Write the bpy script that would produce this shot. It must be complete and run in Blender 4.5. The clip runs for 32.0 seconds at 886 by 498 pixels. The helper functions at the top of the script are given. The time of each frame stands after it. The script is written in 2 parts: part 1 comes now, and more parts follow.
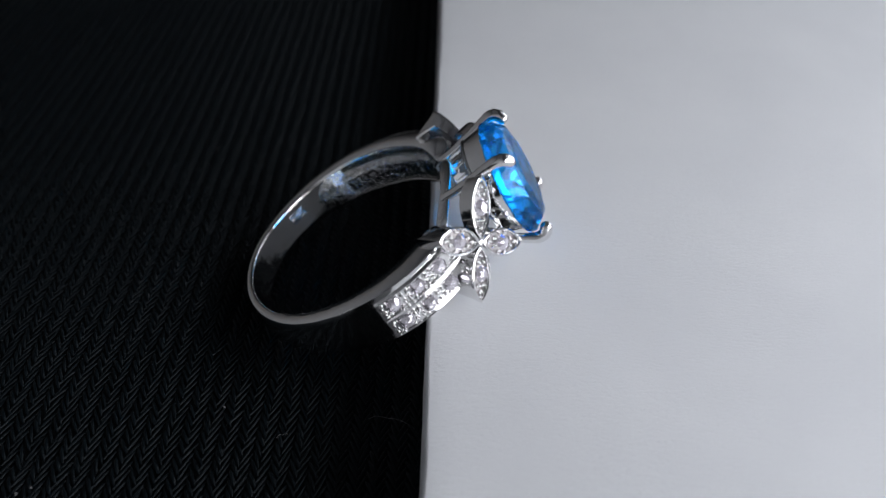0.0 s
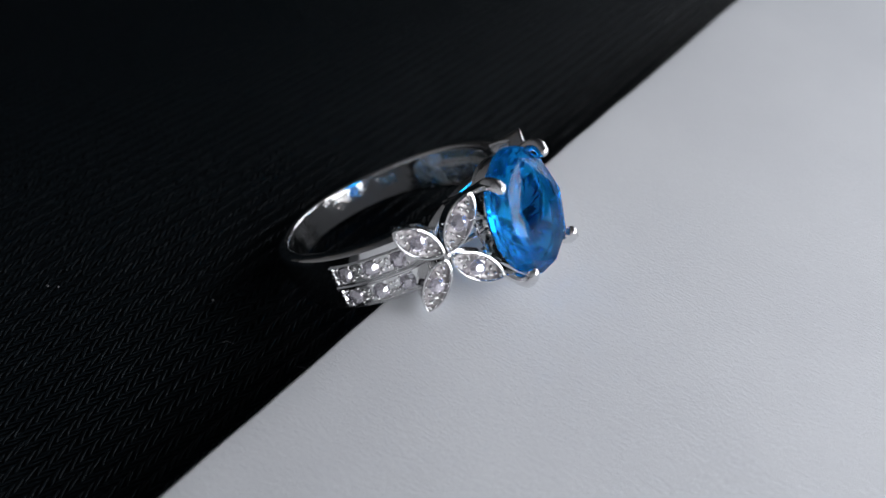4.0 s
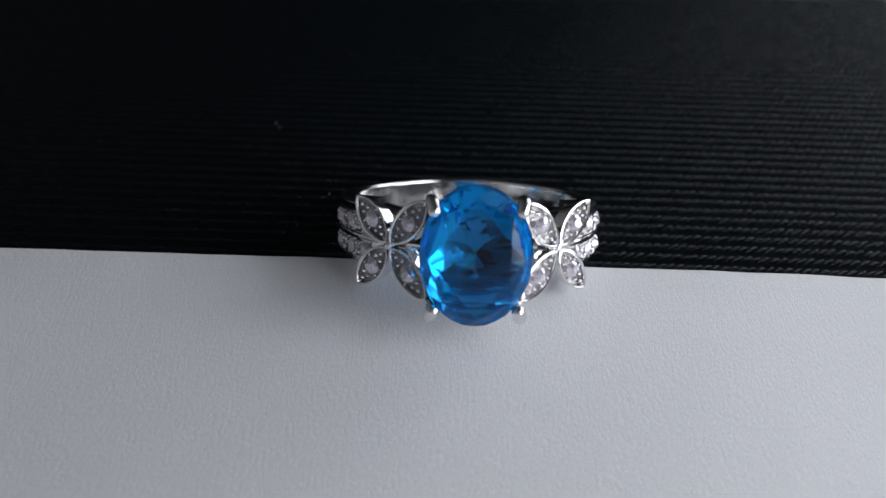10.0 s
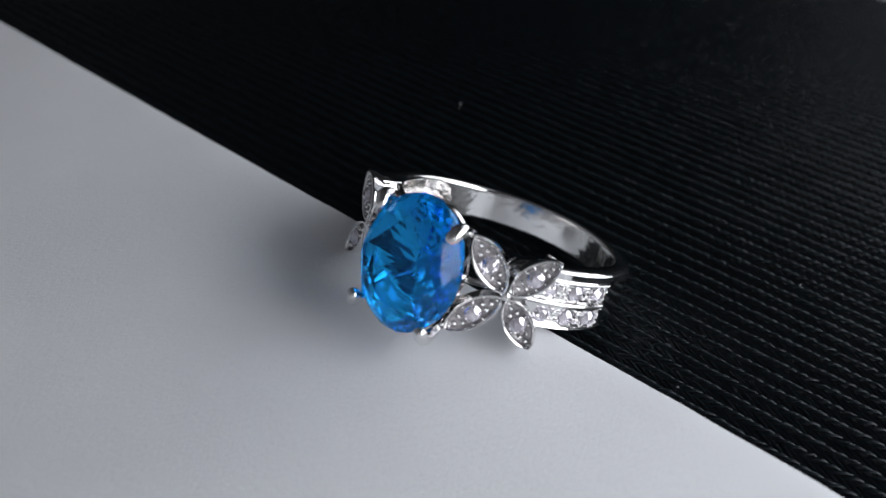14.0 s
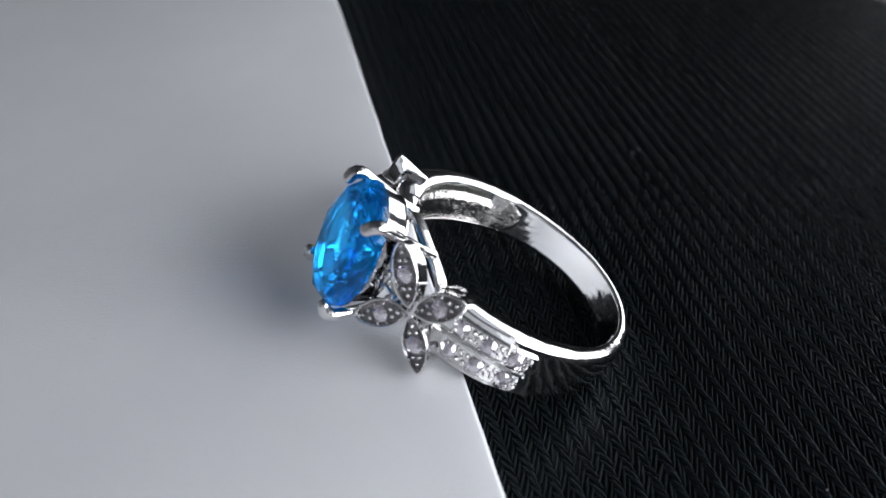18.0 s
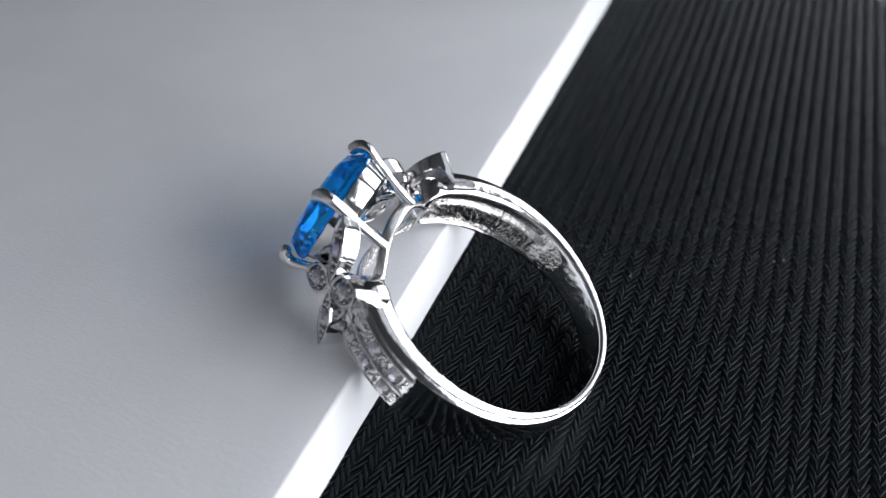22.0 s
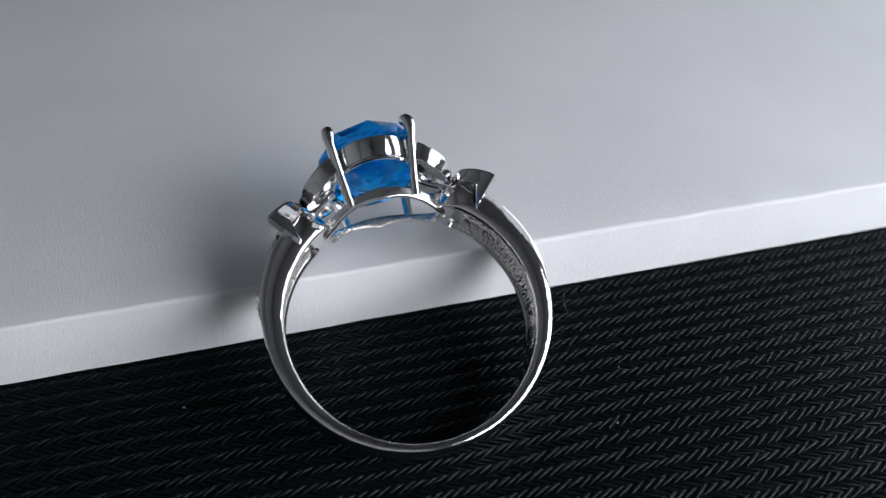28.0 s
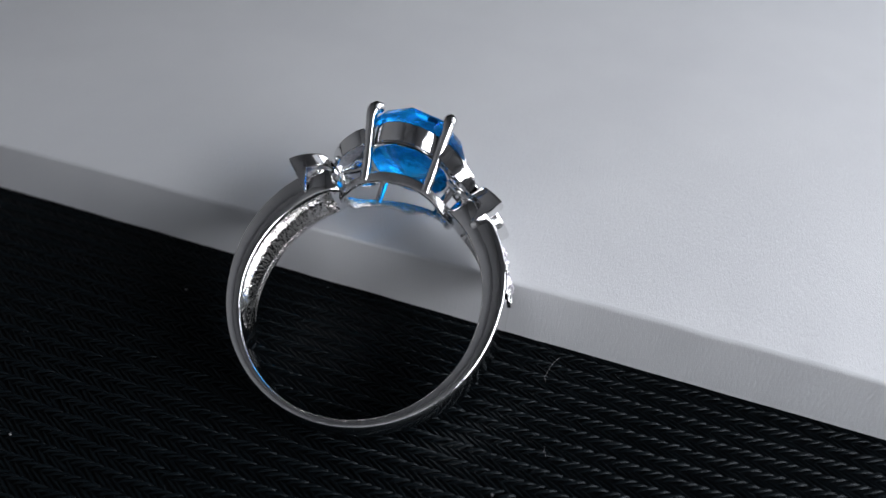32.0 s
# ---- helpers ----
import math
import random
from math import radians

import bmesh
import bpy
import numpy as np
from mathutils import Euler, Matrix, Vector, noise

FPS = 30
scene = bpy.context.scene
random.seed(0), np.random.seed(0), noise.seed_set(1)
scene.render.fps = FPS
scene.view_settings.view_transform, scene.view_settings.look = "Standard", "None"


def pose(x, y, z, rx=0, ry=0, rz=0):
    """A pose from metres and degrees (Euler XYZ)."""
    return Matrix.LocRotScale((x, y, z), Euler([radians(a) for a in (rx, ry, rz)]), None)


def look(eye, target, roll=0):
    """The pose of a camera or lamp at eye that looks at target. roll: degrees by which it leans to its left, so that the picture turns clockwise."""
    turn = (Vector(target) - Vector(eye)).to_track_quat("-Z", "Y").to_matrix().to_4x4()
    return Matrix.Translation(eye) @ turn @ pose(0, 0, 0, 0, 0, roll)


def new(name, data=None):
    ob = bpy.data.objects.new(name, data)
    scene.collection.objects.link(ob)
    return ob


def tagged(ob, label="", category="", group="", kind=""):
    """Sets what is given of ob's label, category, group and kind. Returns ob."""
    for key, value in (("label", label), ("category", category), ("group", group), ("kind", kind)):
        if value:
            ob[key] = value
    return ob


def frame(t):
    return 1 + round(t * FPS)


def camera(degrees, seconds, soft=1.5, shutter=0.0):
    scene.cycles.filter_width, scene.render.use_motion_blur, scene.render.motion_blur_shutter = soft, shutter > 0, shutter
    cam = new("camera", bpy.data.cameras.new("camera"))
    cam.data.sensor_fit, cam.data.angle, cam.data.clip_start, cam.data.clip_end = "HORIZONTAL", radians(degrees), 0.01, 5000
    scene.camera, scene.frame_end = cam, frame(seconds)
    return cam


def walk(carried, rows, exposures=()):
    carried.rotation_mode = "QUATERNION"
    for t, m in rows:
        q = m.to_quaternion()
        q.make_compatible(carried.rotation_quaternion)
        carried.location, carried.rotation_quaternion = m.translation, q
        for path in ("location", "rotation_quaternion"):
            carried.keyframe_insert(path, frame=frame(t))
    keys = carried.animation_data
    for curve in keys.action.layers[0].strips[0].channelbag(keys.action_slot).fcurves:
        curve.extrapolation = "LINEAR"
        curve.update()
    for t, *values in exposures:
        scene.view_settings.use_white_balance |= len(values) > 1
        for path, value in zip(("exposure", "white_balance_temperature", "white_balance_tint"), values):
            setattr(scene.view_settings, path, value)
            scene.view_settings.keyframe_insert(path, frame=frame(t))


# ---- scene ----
# A silver ring on a slowly turning display: white paper board and black twill cloth, lit by unseen lamps on one side.
MM = 0.001

# ---- camera ----
EYE = (0.0, -0.046, 0.04699)
TILT, PAN, ROLL = radians(41.31), radians(1.34), 1.18
cam = camera(57.31, 32.0, soft=1.45)
AIM = Vector((math.sin(PAN) * math.cos(TILT), math.cos(PAN) * math.cos(TILT), -math.sin(TILT)))
VIEW = look(EYE, Vector(EYE) + AIM, ROLL)
walk(cam, [(0, VIEW), (32, VIEW)], [(0, -0.58), (3, -0.62), (6, -0.72), (9, -0.71), (13, -0.62), (14, -0.52), (17, -0.30), (24, -0.26), (27, -0.44), (32, -0.42)])
cam.data.dof.use_dof, cam.data.dof.focus_distance, cam.data.dof.aperture_fstop = True, 0.0590, 31.0

# turn of the display in degrees, second by second
TURN = [91.05, 81.92, 72.79, 63.66, 54.53, 45.4, 36.28, 27.17, 18.07, 9.0, -0.14, -9.38, -18.68, -27.97, -37.26, -46.56, -55.85,
        -65.13, -74.46, -83.9, -93.1, -101.79, -110.19, -118.64, -127.29, -136.21, -145.26, -154.26, -163.23, -172.19, -181.16, -190.12, -199.08]
# slight wobble of the display, in hundredths of a millimetre: across and along the view's upright
SWAY_X = [0, 3, 5, 4, 2, 3, 3, 0, -2, 2, 6, 6, 4, 5, 4, -2, -10, -13, -12, -8, -4, -1, -2, -6, -8, -4, 2, 3, 1, -2, -3, -1, 2]
SWAY_UP = [-16, -20, -19, -11, -3, -3, -4, 0, 6, 10, 11, 13, 13, 9, 5, 5, 5, 3, -2, -10, -14, -10, -2, 1, 3, 4, 5, 5, 4, 0, -2, -3, -1]

# ---- light ----
world = bpy.data.worlds.new("world")
scene.world = world
world.use_nodes = True
sky = world.node_tree.nodes.new("ShaderNodeTexSky")
sky.sky_type, sky.sun_disc, sky.sun_elevation, sky.sun_rotation = "NISHITA", False, radians(20), radians(120)
world.node_tree.links.new(sky.outputs[0], world.node_tree.nodes["Background"].inputs[0])
world.node_tree.nodes["Background"].inputs[1].default_value = 0.05

WALL_X = 0.108
# three unseen openings in one wall stand in for soft side light, the upper one dim: y0, y1, z0, z1, watts
OPENINGS = ((-0.18, 0.005, 0.0065, 0.118, 0.55), (0.030, 0.179, 0.0065, 0.098, 0.165), (0.030, 0.179, 0.103, 0.188, 0.030))
# the dim upper lamp is added to grey the reflection on the band's rim
for y0, y1, z0, z1, watts in OPENINGS:
    lamp = bpy.data.lights.new("unseen_side_light", "AREA")
    lamp.shape, lamp.size, lamp.size_y, lamp.energy, lamp.color = "RECTANGLE", y1 - y0, z1 - z0, watts, (0.91, 0.93, 1.0)
    lamp_ob = new("unseen_side_light", lamp)
    lamp_at = Vector((WALL_X + 0.012, (y0 + y1) / 2, (z0 + z1) / 2))
    lamp_ob.matrix_world = look(lamp_at, lamp_at - Vector((1, 0, 0)))


# ---- materials ----
class Nodes:
    def __init__(self, name):
        self.mat = bpy.data.materials.new(name)
        self.mat.use_nodes = True
        self.tree = self.mat.node_tree
        self.bsdf = self.tree.nodes["Principled BSDF"]
        self.out = self.tree.nodes["Material Output"]

    def add(self, kind, **values):
        node = self.tree.nodes.new("ShaderNode" + kind)
        for key, value in values.items():
            if key in node.inputs:
                node.inputs[key].default_value = value
        return node

    def link(self, a, b):
        self.tree.links.new(a, b)

    def noise(self, scale, detail=3.0, rough=0.55, stretch=None):
        co = self.add("TexCoord")
        tex = self.add("TexNoise", Scale=scale, Detail=detail, Roughness=rough)
        if stretch:
            mp = self.add("Mapping")
            mp.inputs["Scale"].default_value = stretch
            self.link(co.outputs["Object"], mp.inputs["Vector"])
            self.link(mp.outputs[0], tex.inputs["Vector"])
        else:
            self.link(co.outputs["Object"], tex.inputs["Vector"])
        return tex.outputs["Fac"]

    def ramp(self, fac, a, b, lo=0.3, hi=0.7):
        r = self.add("ValToRGB")
        r.color_ramp.elements[0].position, r.color_ramp.elements[0].color = lo, (*a, 1)
        r.color_ramp.elements[1].position, r.color_ramp.elements[1].color = hi, (*b, 1)
        self.link(fac, r.inputs[0])
        return r.outputs[0]

    def span(self, fac, lo, hi):
        m = self.add("MapRange")
        m.inputs["To Min"].default_value, m.inputs["To Max"].default_value = lo, hi
        self.link(fac, m.inputs["Value"])
        return m.outputs[0]

    def bump(self, height, distance, strength=1.0, after=None):
        b = self.add("Bump", Distance=distance, Strength=strength)
        self.link(height, b.inputs["Height"])
        if after is not None:
            self.link(after, b.inputs["Normal"])
        return b.outputs[0]


def make_silver(name, rough_lo, rough_hi, wave, base=(0.80, 0.798, 0.795)):
    n = Nodes(name)
    n.bsdf.inputs["Metallic"].default_value = 1.0
    n.link(n.ramp(n.noise(900), base, tuple(min(1, c * 1.06) for c in base)), n.bsdf.inputs["Base Color"])
    n.link(n.span(n.noise(2500, 4), rough_lo, rough_hi), n.bsdf.inputs["Roughness"])
    fine = n.bump(n.noise(9000, 2, 0.5, (1, 6, 1)), 0.000002, 0.3)
    pits = n.bump(n.noise(2600, 3, 0.6), wave * 0.12, 1.0, fine)
    n.link(n.bump(n.noise(500, 2), wave, 1.0, pits), n.bsdf.inputs["Normal"])
    return n.mat


def make_rough_silver(name, rough_lo, rough_hi, base):
    n = Nodes(name)
    n.bsdf.inputs["Metallic"].default_value = 1.0
    n.link(n.ramp(n.noise(4000), base, tuple(min(0.92, c * 1.6) for c in base)), n.bsdf.inputs["Base Color"])
    n.link(n.span(n.noise(6000), rough_lo, rough_hi), n.bsdf.inputs["Roughness"])
    n.link(n.bump(n.noise(3400, 3), 0.00012, 1.0), n.bsdf.inputs["Normal"])
    return n.mat


def make_glass(name, color, ior, clear=1.0, glint=0.0):
    """Faceted clear stone; glint is the share of mirror-like gloss, put in for sparkle."""
    n = Nodes(name)
    n.bsdf.inputs["Base Color"].default_value = (*color, 1)
    n.bsdf.inputs["Transmission Weight"].default_value = clear
    n.bsdf.inputs["IOR"].default_value = ior
    n.bsdf.inputs["Metallic"].default_value = glint
    n.link(n.span(n.noise(1500), 0.0, 0.012), n.bsdf.inputs["Roughness"])
    return n.mat


def make_gem(name, color, ior, thin, deep):
    """Tinted clear stone with a weakened gloss; thin is the share of light that passes straight through."""
    n = Nodes(name)
    n.tree.nodes.remove(n.bsdf)
    bend = n.add("BsdfRefraction", IOR=ior)
    n.link(n.ramp(n.noise(700), color, tuple(c * 0.94 for c in color)), bend.inputs["Color"])
    bend.inputs["Roughness"].default_value = 0.0
    gloss = n.add("BsdfGlossy", Roughness=0.01)
    gloss.inputs["Color"].default_value = (0.86, 0.95, 1.0, 1)
    edge = n.add("Fresnel", IOR=ior)
    weak = n.add("Math")
    weak.operation = "POWER"
    weak.inputs[1].default_value = 1.22
    n.link(edge.outputs[0], weak.inputs[0])
    shine = n.add("MixShader")
    n.link(weak.outputs[0], shine.inputs[0])
    n.link(bend.outputs[0], shine.inputs[1])
    n.link(gloss.outputs[0], shine.inputs[2])
    straight = n.add("BsdfTransparent")
    straight.inputs["Color"].default_value = (*deep, 1)
    mix = n.add("MixShader")
    mix.inputs[0].default_value = thin
    n.link(shine.outputs[0], mix.inputs[1])
    n.link(straight.outputs[0], mix.inputs[2])
    n.link(mix.outputs[0], n.out.inputs[0])
    return n.mat


def make_paper():
    n = Nodes("white_paper")
    n.link(n.ramp(n.noise(60, 4), (0.73, 0.745, 0.765), (0.79, 0.805, 0.82)), n.bsdf.inputs["Base Color"])
    n.bsdf.inputs["Roughness"].default_value = 0.85
    n.bsdf.inputs["Specular IOR Level"].default_value = 0.25
    fibre = n.bump(n.noise(5200, 5, 0.65, (1.0, 0.6, 1.0)), 0.00006, 0.45)
    broad = n.bump(n.noise(420, 3), 0.00006, 0.2, fibre)
    streak = n.bump(n.noise(5200, 4, 0.6, (1.0, 0.3, 0.3)), 0.00006, 0.4, broad)
    n.link(streak, n.bsdf.inputs["Normal"])
    return n.mat


def make_cloth(name, lo, hi, sheen, fuzz=0.0):
    n = Nodes(name)
    n.link(n.ramp(n.noise(1200, 3), lo, hi), n.bsdf.inputs["Base Color"])
    n.bsdf.inputs["Roughness"].default_value = 0.33
    n.bsdf.inputs["Specular IOR Level"].default_value = sheen
    n.bsdf.inputs["Specular Tint"].default_value = (0.86, 0.95, 1.0, 1)
    n.bsdf.inputs["Sheen Weight"].default_value = fuzz
    n.bsdf.inputs["Sheen Roughness"].default_value = 0.35
    n.link(n.bump(n.noise(9000, 3, 0.6), 0.00003, 0.5), n.bsdf.inputs["Normal"])
    return n.mat


def make_wall(name, a, b):
    n = Nodes(name)
    n.link(n.ramp(n.noise(3, 4), a, b), n.bsdf.inputs["Base Color"])
    n.bsdf.inputs["Roughness"].default_value = 0.9
    n.link(n.bump(n.noise(120, 3), 0.002, 0.3), n.bsdf.inputs["Normal"])
    return n.mat


SILVER = make_silver("polished_silver", 0.04, 0.12, 0.00006)
# rough silvers of the recesses, with part of their shade in the darker base
CAST = make_rough_silver("cast_silver", 0.10, 0.26, (0.52, 0.51, 0.495))
GRAIN = make_rough_silver("grained_silver", 0.25, 0.45, (0.47, 0.455, 0.465))
SATIN = make_silver("satin_silver", 0.16, 0.32, 0.00006)
BLUE = make_gem("blue_topaz", (0.105, 0.68, 1.0), 1.64, 0.20, (0.11, 0.52, 1.0))
# violet tint and milky share stand in for the stones' dispersion and sparkle
CLEAR = make_glass("clear_stone", (0.96, 0.925, 1.0), 2.1, 0.6, glint=0.45)
PAPER = make_paper()
BACKING = make_cloth("black_cloth_backing", (0.003, 0.0038, 0.0045), (0.005, 0.006, 0.007), 0.08)
THREAD = make_cloth("black_thread", (0.002, 0.0035, 0.005), (0.005, 0.008, 0.010), 0.16, 0.02)
LINT = make_cloth("grey_lint", (0.13, 0.13, 0.14), (0.2, 0.2, 0.2), 0.2)
# even panel tones, each set for the fill light and reflections it gives
GREY_WALL = make_wall("light_grey_plaster", (0.31, 0.315, 0.325), (0.36, 0.365, 0.375))
WALL = make_wall("white_plaster", (0.38, 0.385, 0.395), (0.44, 0.445, 0.455))
PALE_WALL = make_wall("pale_plaster", (0.55, 0.555, 0.565), (0.61, 0.615, 0.625))
WHITE_WALL = make_wall("bright_plaster", (0.76, 0.765, 0.775), (0.82, 0.825, 0.835))
DARK_WALL = make_wall("grey_plaster", (0.20, 0.202, 0.206), (0.24, 0.242, 0.246))
TABLE = make_wall("dark_table", (0.05, 0.05, 0.05), (0.07, 0.07, 0.07))


# ---- mesh helpers ----
def finish(bm, name, material, sharp=35):
    bmesh.ops.recalc_face_normals(bm, faces=bm.faces)
    me = bpy.data.meshes.new(name)
    bm.to_mesh(me)
    bm.free()
    me.materials.append(material)
    if sharp:
        me.polygons.foreach_set("use_smooth", [True] * len(me.polygons))
        me.set_sharp_from_angle(angle=radians(sharp))
    return me


def part(name, bm, material, parent, label="", sharp=35):
    me = bm if isinstance(bm, bpy.types.Mesh) else finish(bm, name, material, sharp)
    ob = new(name, me)
    ob.parent = parent
    if label:
        tagged(ob, label)
    return ob


def lathe_loops(loops, closed_ring=True, cap=False, wrap=False):
    """Faces between loops of points with equal counts; wrap joins the last loop to the first."""
    bm = bmesh.new()
    rows = [[bm.verts.new(p) for p in lp] for lp in loops]
    pairs = list(zip(rows, rows[1:])) + ([(rows[-1], rows[0])] if wrap else [])
    for r0, r1 in pairs:
        k = len(r0)
        for i in range(k if closed_ring else k - 1):
            j = (i + 1) % k
            bm.faces.new((r0[i], r0[j], r1[j], r1[i]))
    if cap:
        bm.faces.new(rows[0][::-1])
        bm.faces.new(rows[-1])
    return bm


def smooth_step(x, a, b):
    t = min(1, max(0, (x - a) / (b - a)))
    return t * t * (3 - 2 * t)


def box(name, x0, x1, y0, y1, z0, z1, material, m=None):
    bm = bmesh.new()
    bmesh.ops.create_cube(bm, size=1, matrix=Matrix.Translation(((x0 + x1) / 2, (y0 + y1) / 2, (z0 + z1) / 2)) @ Matrix.Diagonal((x1 - x0, y1 - y0, z1 - z0, 1)))
    ob = new(name, finish(bm, name, material, 0))
    if m is not None:
        ob.matrix_world = m
    return ob


# ---- table, floor and unseen panels that close the place and set its fill light ----
tagged(box("table_top", -0.199, 0.107, -0.249, 0.6, -0.04, -0.0022, TABLE), "plain dark table top under the cloth", "table", kind="structure")
tagged(box("floor", -0.25, WALL_X, -0.3, 0.7, -0.45, -0.40, TABLE), "plain dark floor", "floor", kind="structure")
tagged(box("ceiling", -0.25, WALL_X, -0.3, 0.7, 0.5, 0.55, PALE_WALL), "unseen pale grey ceiling, added to bounce fill light", "ceiling", kind="structure")
tagged(box("wall_back", -0.25, -0.2, -0.3, 0.7, -0.45, 0.55, GREY_WALL), "unseen grey panel facing the lamp openings, added to set fill light", "wall", kind="structure")
tagged(box("wall_left", -0.25, WALL_X, 0.7, 0.75, -0.45, 0.55, DARK_WALL), "unseen dark grey side panel, added to darken reflections in the cloth", "wall", kind="structure")
tagged(box("wall_right", -0.25, WALL_X, -0.30, -0.25, -0.45, 0.55, WHITE_WALL), "unseen white side panel behind the camera, added as a reflector", "wall", kind="structure")


# unseen panel round the added lamps; its bars only shape their light
def openings_wall():
    bm = bmesh.new()
    def slab(y0, y1, z0, z1):
        bmesh.ops.create_cube(bm, size=1, matrix=Matrix.Translation((WALL_X + 0.015, (y0 + y1) / 2, (z0 + z1) / 2)) @ Matrix.Diagonal((0.03, y1 - y0, z1 - z0, 1)))
    (a0, a1, zb, za, _), (b0, b1, _, zm, _), (_, _, zc, zt, _) = OPENINGS
    slab(-0.30, 0.75, zt, 0.55)
    slab(-0.30, 0.75, -0.45, zb)
    slab(-0.30, a0, zb, zt)
    slab(a0, a1, za, zt)
    slab(a1, b0, zb, zt)
    slab(b0, b1, zm, zc)
    slab(b1, 0.75, zb, zt)
    return tagged(new("wall_openings", finish(bm, "wall_openings", WALL, 0)), "unseen light grey side panel with three openings, added to shape the lamps' light", "wall", kind="structure")


openings_wall()

# ---- black cloth ----
EDGE = radians(-2.4)                       # run of the board's edge on the display


def dip(x, y):
    """How far the cloth gives way under the band, in metres."""
    return 0.00042 * math.exp(-((x - 0.0031) / 0.0075) ** 2 - ((y - 0.0142) / 0.0035) ** 2)


cloth = new("cloth")
tagged(cloth, "black herringbone woven cloth lying flat under the board", "cloth")


def cloth_backing():
    bm = lathe_loops([[(r * math.cos(a), r * math.sin(a), 0) for a in np.linspace(0, 2 * math.pi, 128, endpoint=False)] for r in np.linspace(0.0002, 0.087, 80)])
    for v in bm.verts:
        v.co.z = -0.00012 + 0.00006 * noise.noise(v.co * 60) - dip(v.co.x, v.co.y)
    rim = [e for e in bm.edges if e.is_boundary and e.verts[0].co.xy.length > 0.05]
    ext = bmesh.ops.extrude_edge_only(bm, edges=rim)
    for v in ext["geom"]:
        if isinstance(v, bmesh.types.BMVert):
            v.co.z = -0.0020
    return bm


part("backing", cloth_backing(), BACKING, cloth)


def cloth_weave():
    """Slanted threads in alternating rows, raised and sunk."""
    rng = np.random.default_rng(4)
    pitch, step, slant = 0.00066, 0.00078, radians(25)
    xs, rows = np.arange(-0.087, 0.087, step), np.arange(-4, 132)
    X, R = np.meshgrid(xs, rows)
    odd = (R % 2 == 1)
    X = X + np.where(odd, 0.0, step * 0.5) + rng.normal(0, step * 0.05, X.shape)
    Y = R * pitch - 0.00058 + rng.normal(0, pitch * 0.03, X.shape)
    keep = (np.hypot(X, Y) < 0.0862)
    X, Y, odd = X[keep], Y[keep], odd[keep]
    n = len(X)
    ang = np.where(odd, -slant, slant) + rng.normal(0, 0.06, n)
    length = pitch / math.sin(slant) * 0.58 * rng.uniform(0.92, 1.1, n)
    width = np.where(odd, 0.000095, 0.000115) * rng.uniform(0.85, 1.2, n)
    lift = np.where(odd, 0.00003, 0.00017) * rng.uniform(0.7, 1.3, n)
    stations, across = np.array([-1.0, -0.5, 0.35, 1.0]), np.array([-1.0, 0.0, 1.0])
    girth = np.array([0.45, 1.0, 1.0, 0.4])
    rise = np.array([-1.0, 0.6, 0.8, -1.0])
    verts = np.empty((n, 4, 3, 3))
    for i in range(4):
        for j in range(3):
            u, v = stations[i] * length, across[j] * girth[i] * width
            verts[:, i, j, 0] = X + u * np.cos(ang) - v * np.sin(ang)
            verts[:, i, j, 1] = Y + u * np.sin(ang) + v * np.cos(ang)
            verts[:, i, j, 2] = lift * rise[i] + (0.00007 if j == 1 else -0.00005)
    sag = 0.00042 * np.exp(-((X - 0.0031) / 0.0075) ** 2 - ((Y - 0.0142) / 0.0035) ** 2)
    verts[:, :, :, 2] -= sag[:, None, None]
    quads = []
    for i in range(3):
        for j in range(2):
            quads.append([i * 3 + j, (i + 1) * 3 + j, (i + 1) * 3 + j + 1, i * 3 + j + 1])
    faces = (np.arange(n)[:, None, None] * 12 + np.array(quads)[None]).reshape(-1, 4)
    me = bpy.data.meshes.new("weave")
    me.vertices.add(n * 12)
    me.vertices.foreach_set("co", verts.ravel())
    me.loops.add(len(faces) * 4)
    me.loops.foreach_set("vertex_index", faces.ravel())
    me.polygons.add(len(faces))
    me.polygons.foreach_set("loop_start", np.arange(len(faces)) * 4)
    me.update(calc_edges=True)
    me.polygons.foreach_set("use_smooth", [True] * len(faces))
    me.materials.append(THREAD)
    return me


weave = part("weave", cloth_weave(), THREAD, cloth)
weave.rotation_euler.z = EDGE
tagged(weave, kind="stuff")

# ---- white board ----
BOARD_H, DEPTH = 5.35 * MM, 0.0710


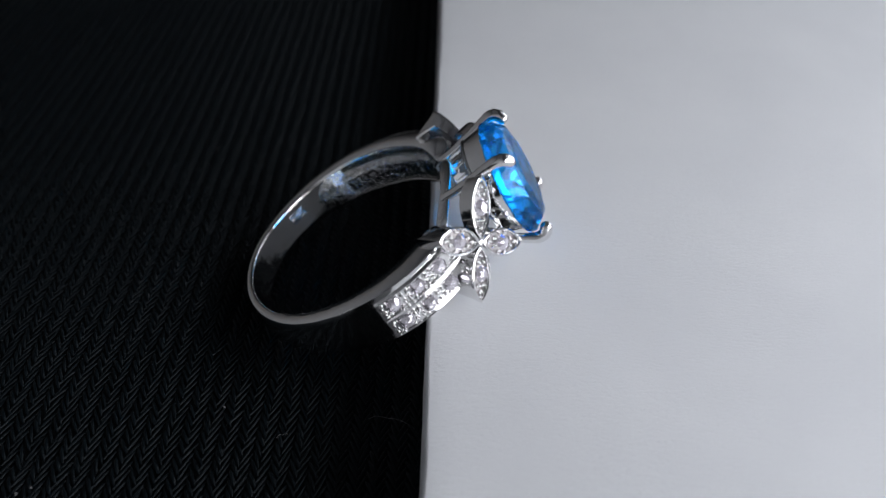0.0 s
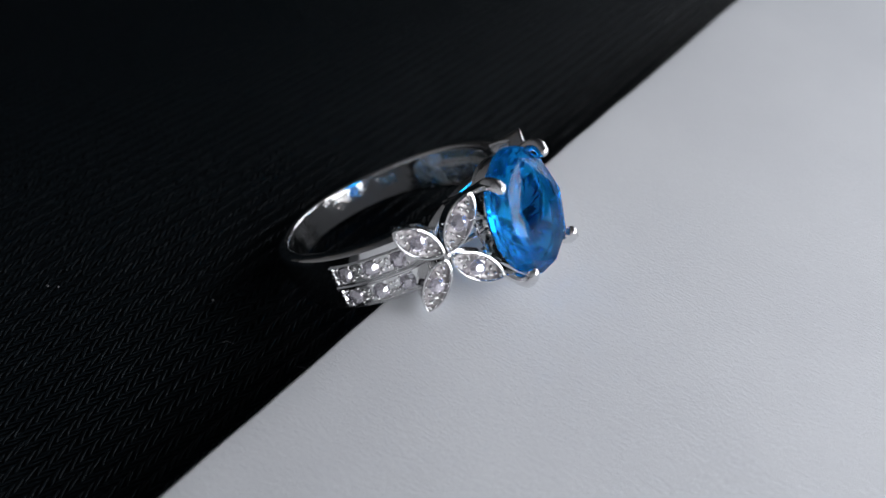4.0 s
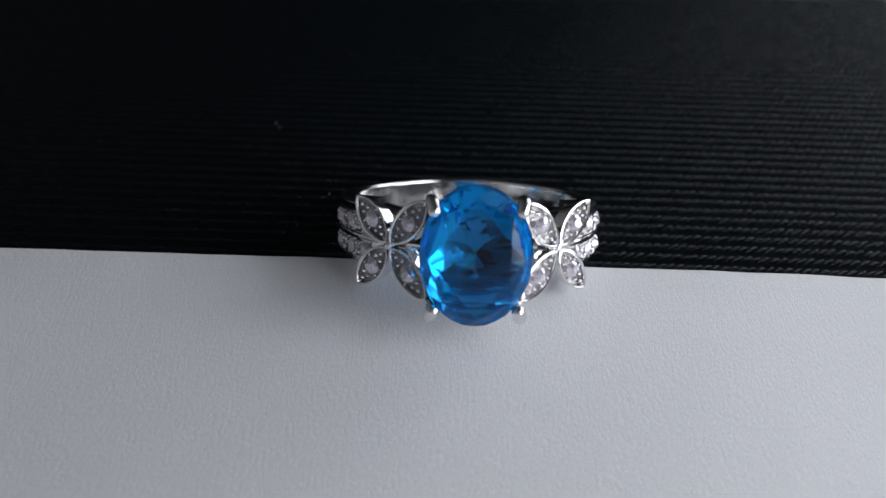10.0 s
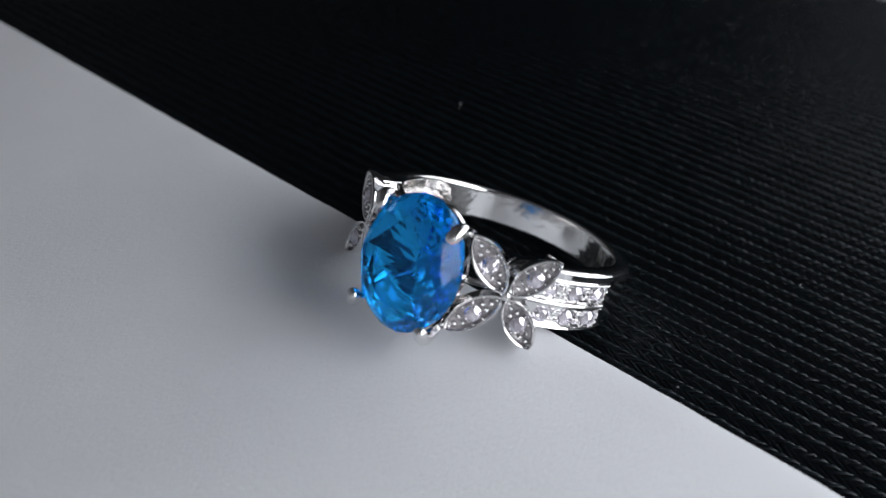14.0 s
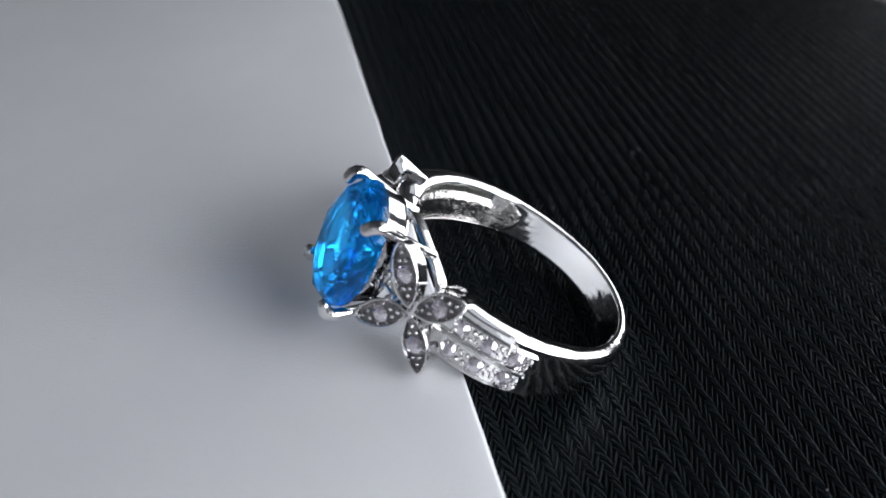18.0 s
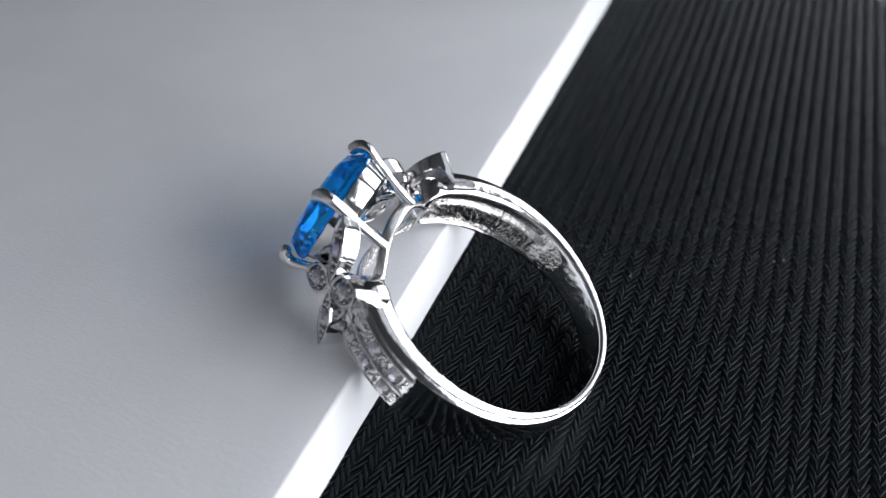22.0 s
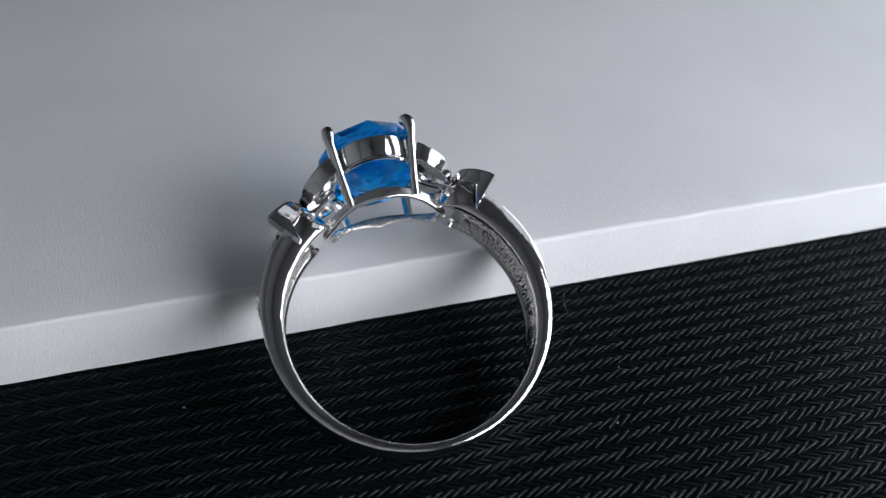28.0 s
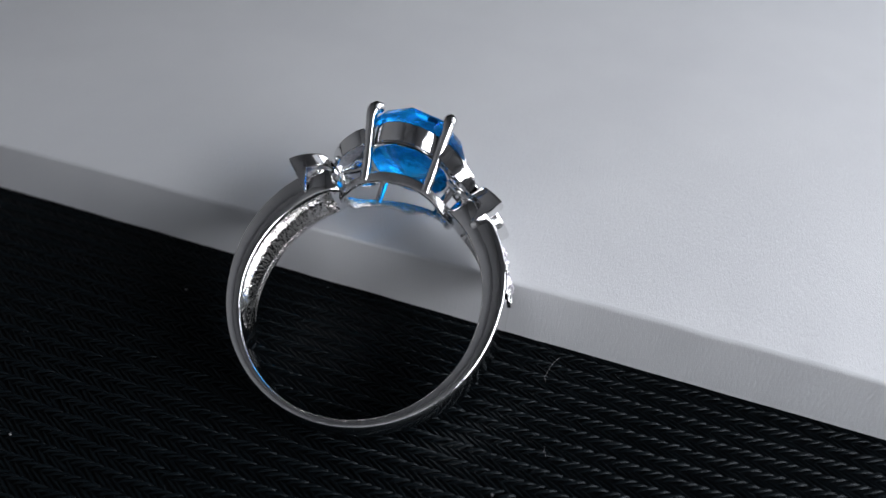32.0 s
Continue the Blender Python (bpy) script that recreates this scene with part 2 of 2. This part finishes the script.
def board_mesh():
    """A folded paper board: sharp upper fold, slightly wavy faces, rounded lower edge."""
    nx = 260
    xs = np.linspace(-0.077, 0.077, nx)
    def wob(x, k, s):
        return s * noise.noise(Vector((x * 45, k * 3.7, 0))) + s * 0.6 * noise.noise(Vector((x * 260, k * 9.1, 5)))
    loops = []
    for x in xs:
        w, v = wob(x, 1, 0.00022), wob(x, 2, 0.00016)
        fold, foot = -0.00012 + w * 0.6, 0.00013 + wob(x, 3, 0.0001)
        top = BOARD_H + v * 0.7
        sec = [(-DEPTH, 0.00004), (foot - 0.0002, 0.00004), (foot, 0.00022)]
        for k in range(1, 6):
            s = k / 6
            sec.append((foot + (fold - foot) * s + 0.0001 * math.sin(math.pi * s) * (0.4 + noise.noise(Vector((x * 30, 7, 1)))), 0.0002 + (top - 0.001) * s))
        bend = 0.00032 + 0.00014 * noise.noise(Vector((x * 90, 2, 4)))
        for k in range(8):
            a = math.pi / 2 * k / 7
            sec.append((fold - bend * (1 - math.cos(a)), top - bend * (1 - math.sin(a))))
        for k in range(1, 9):
            s = (k / 8) ** 1.8
            sec.append((fold - bend - (DEPTH - 0.001) * s, BOARD_H + v * 0.7 * max(0, 1 - 12 * s)))
        sec.append((-DEPTH, BOARD_H * 0.5))
        loops.append([(x, y, z) for y, z in sec])
    return lathe_loops(loops, True, True)


board = new("paper_board", finish(board_mesh(), "paper_board", PAPER, 40))
tagged(board, "thick folded white paper board with fibrous matt surface", "paper board")
BOARD_AT = pose(0, 0, 0, 0, 0, -2.4)

# ---- ring ----
L_AXIS = Vector((0.99980, -0.0006, -0.0141)).normalized()
A_AXIS = Vector((0.0127, 0.4767, 0.87895))
A_AXIS = (A_AXIS - L_AXIS * A_AXIS.dot(L_AXIS)).normalized()
G_AXIS = L_AXIS.cross(A_AXIS)
HEART = Vector((3.072, -3.678, 9.822)) * MM - G_AXIS * 9.9 * MM
RING_AT = Matrix(((L_AXIS.x, A_AXIS.x, G_AXIS.x, HEART.x), (L_AXIS.y, A_AXIS.y, G_AXIS.y, HEART.y), (L_AXIS.z, A_AXIS.z, G_AXIS.z, HEART.z), (0, 0, 0, 1)))
ring = new("ring")
tagged(ring, "polished silver ring with an oval blue stone, leaning on the board", "ring")


def polar(phi, r, y):
    """Ring space: phi in degrees from the stone, r and y in millimetres."""
    a = radians(phi)
    return Vector((r * math.sin(a), y, r * math.cos(a))) * MM


def band(f):
    """Half width, inner radius, outer radius at the rim, dome and sideways set of the band at f degrees from the stone."""
    a = radians(f)
    blunt = 1 - math.sqrt(max(0.0, 1 - (1 - min(1, (f - 29) / 13)) ** 2))
    return ((1.46 + 0.66 * smooth_step(-f, -150, -70)) * (1 - 0.6 * blunt), math.sqrt(8.75 ** 2 - (0.48 * math.sin(a)) ** 2) - 0.48 * math.cos(a),
            10.18 - 0.40 * smooth_step(f, 60, 175) - 1.15 * blunt, 0.08 + 0.20 * smooth_step(f, 80, 150), 0.17 + 0.50 * smooth_step(f, 70, 175))


def groove(f):
    """Depth of the hollow inside the band."""
    return 0.74 * smooth_step(f, 34, 42) * smooth_step(-f, -113.5, -111.5)


def shank():
    loops = []
    half = [29 + 13 * (i / 24) ** 2 for i in range(24)] + [42 + 63 * i / 42 for i in range(42)] + [105 + 17 * i / 40 for i in range(40)] + [122 + 58 * i / 34 for i in range(34)]
    for phi in half + [180] + [360 - p for p in reversed(half)]:
        f = min(phi, 360 - phi)
        w, r0, r1, dome, yc = band(f)
        g = groove(f)
        prof = []
        for u, d in ((-1, 0.14), (-0.94, 0.03), (-0.83, 0), (-0.76, g * 0.92), (-0.4, g), (0, g), (0.4, g), (0.76, g * 0.92), (0.83, 0), (0.94, 0.03), (1, 0.14)):
            prof.append((u * w + yc, r0 + d))
        edge = r1 + 0.26 * smooth_step(-f, -100, -50)
        for u, d in ((1, -0.12), (0.96, -0.02), (0.75, 0.4), (0.45, 0.8), (0, 1.0), (-0.45, 0.8), (-0.75, 0.4), (-0.96, -0.02), (-1, -0.12)):
            prof.append((u * w + yc, r1 + d * dome if d > 0 else edge + d))
        loops.append([polar(phi, r, y) for y, r in prof])
    return lathe_loops(loops, True, True)


part("shank", shank(), SILVER, ring, "polished silver band, hollowed inside behind the stones", 50)


def hollow(s):
    """The pebbled cast floor of the hollow behind one shoulder."""
    loops = []
    cols = [-1 + 2 * j / 17 for j in range(18)]
    for i in range(171):
        f = 42 + (120.6 - 42) * i / 170
        w, r0, r1, dome, yc = band(f)
        e = math.sqrt(max(0.0, 1 - (max(0.0, f - 112) / 9) ** 2))
        deep = smooth_step(-f, -110.5, -102)
        w *= (0.77 + 0.05 * (1 - deep)) * e
        row = []
        for u in cols:
            pebble = noise.noise(Vector((f * 1.1, u * w * 6.5, s * 7))) + 0.5 * noise.noise(Vector((f * 2.1, u * w * 13, s * 3)))
            slot = smooth_step(u, 0.22, 0.42)
            sunk = 0.60 * slot + (1 - slot) * (0.16 + 0.13 * pebble * (1 - u * u))
            proud = 0.02 - 0.12 * (1 - u ** 4) * min(1, 2 * e) + 0.05 * pebble * (1 - u * u)
            row.append(polar(s * f, r0 + sunk * deep + proud * (1 - deep), u * w + yc))
        g = 0.73 * deep + 0.2 * (1 - deep)
        loops.append(row + [polar(s * f, r0 + g, u * w * 0.95 + yc) for u in (1, -1)])
    return lathe_loops(loops, True, True)


for s in (-1, 1):
    part("hollow", hollow(s), CAST, ring, "pebbled cast silver hollow inside the band", 60)


def tube(points, radii, sides=10, flat=1.0):
    """A rounded bar along points (millimetres), with a radius at each."""
    pts = [Vector(p) for p in points]
    loops, n0 = [], None
    for i, p in enumerate(pts):
        d = (pts[min(i + 1, len(pts) - 1)] - pts[max(i - 1, 0)]).normalized()
        n0 = (n0 if n0 else Vector((0, 1, 0.01)).cross(d)).normalized()
        n0 = (n0 - d * n0.dot(d)).normalized()
        b = d.cross(n0)
        loops.append([(p + (n0 * math.cos(2 * math.pi * k / sides) + b * math.sin(2 * math.pi * k / sides) * flat) * radii[i]) * MM for k in range(sides)])
    return lathe_loops(loops, True, True)


def rounded(v):
    return math.copysign(abs(v) ** 0.45, v)


def base_gallery():
    """The closed loop under the stone from which the prongs rise."""
    loops = []
    for i in range(108):
        a = 2 * math.pi * i / 108
        c, q = math.cos(a), math.sin(a)
        mid = Vector((4.4 * c, 2.62 * q, 7.15 + (1.42 if q > 0 else 1.30) * q * q))
        out = Vector((c / 4.4, q / 2.62, 0)).normalized()
        up = Vector((0, 0, 1))
        scallop = 0.38 * abs(math.sin(3 * (a + math.pi / 2))) * (1 if q < 0 else 0.35)
        section = []
        for k in range(16):
            rise = rounded(math.sin(k * math.pi / 8))
            section.append((mid + out * (0.20 * rounded(math.cos(k * math.pi / 8))) + up * (0.46 * rise + (scallop if rise < -0.2 else 0.0))) * MM)
        loops.append(section)
    bm = lathe_loops(loops, True, False, True)
    bmesh.ops.recalc_face_normals(bm, faces=bm.faces)
    for f in bm.faces:
        c = f.calc_center_median()
        if f.normal.dot(Vector((c.x, c.y * 2.8, 0)).normalized()) < -0.5:
            f.material_index = 1
    return bm


part("base_gallery", base_gallery(), SATIN, ring, "wavy oval silver loop under the stone, rough inside", 60).data.materials.append(CAST)


def oval(a, b, z, n=48):
    return [Vector((a * math.cos(2 * math.pi * k / n), b * math.sin(2 * math.pi * k / n), z)) * MM for k in range(n)]


def collar():
    return lathe_loops([oval(3.46, 4.46, 12.34), oval(3.52, 4.52, 12.24), oval(3.44, 4.42, 11.7), oval(3.24, 4.20, 10.88), oval(3.28, 4.24, 10.80), oval(3.28, 4.24, 10.66), oval(3.18, 4.14, 10.58),
                        oval(3.0, 3.95, 10.62), oval(3.02, 3.97, 11.0), oval(3.26, 4.24, 12.1), oval(3.36, 4.36, 12.34)], True, False, True)


part("collar", collar(), SILVER, ring, "polished oval silver collar round the stone")


def prong(sx, sy):
    """A tapered claw from the gallery up to a rounded tip bent over the stone; the lower pair reaches further out."""
    far = 0.0 if sy > 0 else 0.24
    path = [(2.4, 2.25, 8.1), (2.52, 2.52, 9.3), (2.72, 3.02, 10.8), (2.90, 3.48, 12.1), (2.98, 3.70, 12.75), (3.00, 3.74, 13.05), (2.98, 3.69, 13.36), (2.93, 3.50, 13.62), (2.83, 3.22, 13.76)]
    radii = [0.36, 0.36, 0.37, 0.40, 0.44, 0.47, 0.49, 0.49, 0.45]
    pts = [(sx * x, sy * (y + far * smooth_step(z, 10, 12.8)), z) for x, y, z in path]
    bm = tube(pts, radii, 12)
    bmesh.ops.create_uvsphere(bm, u_segments=14, v_segments=10, radius=0.455 * MM, matrix=Matrix.Translation(Vector(pts[-1]) * MM))
    return bm


for sx in (-1, 1):
    for sy in (-1, 1):
        part("prong", prong(sx, sy), SILVER, ring, "", 60)


def brilliant(a, b, z_girdle, crown, pavilion, table, name, material, girdle=0.0, shoulder=(0.52, 0.60)):
    """A faceted oval or round stone as the hull of its corner points, in millimetres."""
    bm = bmesh.new()
    def at(r, deg, z):
        bm.verts.new(Vector((a * r * math.cos(radians(deg)), b * r * math.sin(radians(deg)), z)) * MM)
    for k in range(8):
        at(table, 45 * k + 22.5, z_girdle + crown)
        at(table + (1 - table) * shoulder[0], 45 * k, z_girdle + crown * shoulder[1])
        at(0.52, 45 * k + 22.5, z_girdle - girdle - pavilion * 0.535)
        at(0.20, 45 * k, z_girdle - girdle - pavilion * 0.84)
    for k in range(32):
        at(1.0, 11.25 * k, z_girdle + (0.05 if k % 2 else -0.02) * crown)
        at(1.0, 11.25 * k, z_girdle - (0.09 if k % 2 else 0.03) * crown - girdle)
    at(0.0, 0, z_girdle - girdle - pavilion)
    hull = bmesh.ops.convex_hull(bm, input=bm.verts)
    bmesh.ops.delete(bm, geom=[g for g in set(hull["geom_interior"]) | set(hull["geom_unused"]) if isinstance(g, bmesh.types.BMVert)], context="VERTS")
    bmesh.ops.dissolve_limit(bm, angle_limit=radians(1.0), verts=bm.verts, edges=bm.edges)
    return finish(bm, name, material, 0)


part("gemstone", brilliant(3.78, 4.80, 12.82, 1.26, 2.38, 0.62, "gemstone", BLUE, 0.36, (0.60, 0.80)), BLUE, ring, "faceted oval bright blue gemstone")

STONE = brilliant(0.5, 0.5, 0.0, 0.25, 0.42, 0.45, "stone", CLEAR)
bead_bm = bmesh.new()
bmesh.ops.create_icosphere(bead_bm, subdivisions=2, radius=0.5 * MM)
BEAD = finish(bead_bm, "bead", SILVER, 60)


def seat(mesh, name, parent, at, normal, size, spin=0.0, tall=1.0):
    ob = new(name, mesh)
    ob.parent = parent
    turn = normal.to_track_quat("Z", "Y").to_matrix().to_4x4()
    ob.matrix_basis = Matrix.Translation(at) @ turn @ pose(0, 0, 0, 0, 0, spin) @ Matrix.Diagonal((size, size, size * tall, 1))
    return ob


def leaf(start, end, normal, width, depth, foot=0.25, near=0.4, cut=0.0):
    """A marquise setting from start to end (millimetres): lip, recess and hollow wall, with its stones."""
    start, end, normal = Vector(start), Vector(end), Vector(normal)
    along = end - start
    length = along.length
    along.normalize()
    normal = (normal - along * normal.dot(along)).normalized()
    across = normal.cross(along)
    mid = (start + end) / 2
    n = 20
    open_side = 1 if across.x * mid.x < 0 else -1
    def loop(k_len, k_wid, down, toward=0.0, deep=False):
        out = []
        for sgn in (1, -1):
            for i in range(n):
                u = -1 + 2 * i / n
                u, v = (u, (1 - u * u) ** 0.74) if sgn == 1 else (-u, -(1 - u * u) ** 0.74)
                d = down * (near + (1 - near) * smooth_step(u, -0.9, 0.6)) if deep else down
                if deep:
                    d = max(0.95, d * (1 - cut * smooth_step(open_side * v, 0.05, 0.5)))
                out.append((mid + along * (u * length / 2 * k_len + toward * smooth_step(u, -0.8, 0.8)) + across * (v * width / 2 * k_wid) - normal * d) * MM)
        return out
    bm = lathe_loops([loop(0.78, 0.66, 0.74), loop(0.86, 0.80, depth * 0.75, -foot * 0.7, True), loop(0.91, 0.89, depth - 0.03, -foot, True), loop(0.92, 0.91, depth, -foot, True), loop(0.98, 1.0, depth, -foot, True), loop(1.0, 1.03, depth - 0.03, -foot, True),
                      loop(0.99, 0.98, 0.22), loop(1.0, 1.0, 0.10), loop(0.985, 0.965, 0.02), loop(0.93, 0.87, 0.0), loop(0.89, 0.79, 0.05), loop(0.87, 0.75, 0.14), loop(0.85, 0.72, 0.62)], True, False)
    every = [v for v in bm.verts]
    bm.faces.new(every[-2 * n:]).material_index = 1
    bm.faces.new(every[:2 * n][::-1]).material_index = 1
    ob = part("leaf_setting", bm, SILVER, ring, "silver leaf setting with a raised lip and small clear stones")
    ob.data.materials.append(GRAIN)
    seat(STONE, "stone", ob, (mid - normal * 0.06) * MM, normal + across * 0.10, width * 0.58, 11)
    for u, v, size in ((-0.40, 0.24, 0.30), (-0.40, -0.24, 0.30), (0.40, 0.24, 0.30), (0.40, -0.24, 0.30), (-0.62, 0.0, 0.30), (0.62, 0.0, 0.30), (-0.80, 0.0, 0.19), (0.80, 0.0, 0.19),
                       (-0.16, 0.62, 0.20), (0.16, 0.62, 0.20), (-0.16, -0.62, 0.20), (0.16, -0.62, 0.20)):
        seat(BEAD, "bead", ob, (mid + along * (u * length / 2) + across * (v * width / 2) - normal * 0.25) * MM, normal, size * width / 1.75, 0, 1.7)
    return ob


def radial(phi):
    return Vector((math.sin(radians(phi)), 0, math.cos(radians(phi))))


for s in (-1, 1):
    core = Vector((s * 6.0, 0, 9.9))
    for sy in (1, -1):
        tip = Vector((s * 8.3, sy * 3.25, 8.2))
        go = (tip - core).normalized()
        leaf(core + go * 0.18, tip, radial(s * 40) + Vector((0, sy * 0.1, 0)), 2.08, 2.75, 0.5, 0.7, 0.62)
        tip = Vector((s * 3.35, sy * 3.45, 11.75))
        go = (tip - core).normalized()
        leaf(core + go * 0.18, tip, radial(s * 26) + Vector((0, sy * 0.15, 0)), 2.1, 1.25, 0.2, 0.75)
    # boss and stem of the flower
    boss = tube([core + radial(s * 33) * k for k in (-2.4, -0.5, -0.10, 0.05)], [0.46, 0.40, 0.36, 0.2], 12)
    part("flower_boss", boss, SILVER, ring, "", 60)
    part("flower_stem", tube([(s * 3.2, 0, 10.35), (s * 4.2, 0, 9.7), (s * 5.2, 0, 9.3), (s * 6.0, 0, 9.2)], [0.22, 0.22, 0.24, 0.3], 8), SILVER, ring)


def pave_channel(s, y0, y1):
    """A channel of clear stones on the shoulder, with walls and a closed end."""
    loops = []
    for i in range(25):
        phi = s * (41 + (77.5 - 41) * i / 24)
        end = i >= 23
        lo, hi = (10.36, 10.38) if end else (10.06, 10.38)
        prof = [(y0, 9.6), (y0, hi - 0.05), (y0 + 0.04, hi), (y0 + 0.08, hi), (y0 + 0.12, lo), (y1 - 0.12, lo), (y1 - 0.08, hi), (y1 - 0.04, hi), (y1, hi - 0.05), (y1, 9.6)]
        loops.append([polar(phi, r, y) for y, r in prof])
    bm = lathe_loops(loops, True, True)
    for f in bm.faces:
        c = f.calc_center_median()
        if math.hypot(c.x, c.z) < 10.2 * MM and abs(c.y / MM - (y0 + y1) / 2) < 0.3:
            f.material_index = 1
    ob = part("pave_channel", bm, SILVER, ring, "row of small clear stones in a silver channel")
    ob.data.materials.append(GRAIN)
    yc, half = (y0 + y1) / 2, (y1 - y0) / 2
    rng = random.Random(int(s * 10 + y0 * 100))
    for k in range(3):
        phi = s * (48.0 + 11.6 * k)
        tilt = Vector((rng.uniform(-0.1, 0.1), rng.uniform(-0.1, 0.1), rng.uniform(-0.1, 0.1)))
        seat(STONE, "stone", ob, polar(phi, 10.36, yc + rng.uniform(-0.03, 0.03)), radial(phi) + tilt, 1.16 * rng.uniform(0.96, 1.04), rng.uniform(0, 45))
        for dphi, dy, size in ((4.5, 0.40, 0.36), (4.5, -0.40, 0.36), (7.1, 0.40, 0.36), (7.1, -0.40, 0.36), (5.8, 0.0, 0.20), (2.6, 0.72, 0.24), (2.6, -0.72, 0.24), (-2.6, 0.72, 0.24), (-2.6, -0.72, 0.24)):
            if k == 2 and dphi > 6:
                continue
            at = phi + s * dphi + rng.uniform(-0.25, 0.25)
            seat(BEAD, "bead", ob, polar(at, 10.22, yc + dy * half), radial(at), size * rng.uniform(0.88, 1.12), 0, 1.7)
    return ob


for s in (-1, 1):
    pave_channel(s, 0.10, 1.58)
    pave_channel(s, -1.75, -0.22)
    pts = [polar(s * (39 + 38 * i / 20), 10.36, 0.0) / MM + Vector((0, -0.05, 0)) for i in range(21)]
    part("mid_rib", tube(pts, [0.15] * 21, 8), SILVER, ring)

# stamped mark inside the band
mark_bm = bmesh.new()
for k in range(5):
    for v in (-0.2, 0.0, 0.2):
        phi = 136.5 + 1.9 * (k - 2)
        m = Matrix.Translation(polar(phi, band(phi)[1] + 0.018, 0.85 + v * 1.6)) @ radial(phi).to_track_quat("Z", "Y").to_matrix().to_4x4()
        long = 0.00030 if (k + round(v * 5)) % 3 else 0.00012
        bmesh.ops.create_cube(mark_bm, size=1, matrix=m @ Matrix.Diagonal((0.00024, long, 0.00012, 1)))
part("hallmark", mark_bm, CAST, ring, "small raised stamped mark", 0)

# ---- small things on the cloth ----
def fibre(points, name, label):
    pts = [Vector(p) for p in points]
    ob = new(name, finish(tube(pts, [0.018] * len(pts), 5), name, LINT, 60))
    return tagged(ob, label, "lint")


def strand(xy, n=12):
    """A thin fibre through a few places on the cloth, in millimetres."""
    pts = []
    for i in range(n):
        u = i / (n - 1) * (len(xy) - 1)
        k = min(int(u), len(xy) - 2)
        f = u - k
        pts.append((xy[k][0] * (1 - f) + xy[k + 1][0] * f, xy[k][1] * (1 - f) + xy[k + 1][1] * f, 0.26 + 0.05 * math.sin(i * 1.1)))
    return pts


lint = [fibre(strand([(-11.2, 1.6), (-10.75, 2.5), (-10.6, 3.25), (-10.5, 4.0), (-10.7, 4.4)]), "lint_fibre", "fine curled grey fibre lying on black cloth"),
        fibre(strand([(-11.9, 9.9), (-11.95, 10.4), (-12.2, 10.7)]), "lint_fibre", "short grey fibre caught in black cloth")]
for x, y in ((-9.5, 14.7), (-16.25, 26.9), (-15.8, 26.1), (23.1, 21.0), (19.5, 4.6)):
    bm = bmesh.new()
    bmesh.ops.create_icosphere(bm, subdivisions=1, radius=0.11 * MM, matrix=Matrix.Translation(Vector((x, y, 0.24)) * MM))
    for v in bm.verts:
        v.co += Vector((noise.noise(v.co * 9000), noise.noise(v.co * 7000 + Vector((3, 1, 2))), 0)) * 0.00005
    lint.append(tagged(new("dust_speck", finish(bm, "dust_speck", LINT, 60)), "tiny pale speck of dust on black cloth", "dust"))


# ---- turning of the display ----
def motions():
    ACROSS, UPRIGHT = VIEW.to_3x3() @ Vector((1, 0, 0)), VIEW.to_3x3() @ Vector((0, 1, 0))
    for ob, at in [(cloth, Matrix.Identity(4)), (board, BOARD_AT), (ring, RING_AT)] + [(ob, Matrix.Identity(4)) for ob in lint]:
        walk(ob, [(t, Matrix.Translation((ACROSS * sx + UPRIGHT * su) * 0.01 * MM) @ pose(0, 0, 0, 0, 0, a) @ at)
                  for t, (a, sx, su) in enumerate(zip(TURN, SWAY_X, SWAY_UP))])


motions()
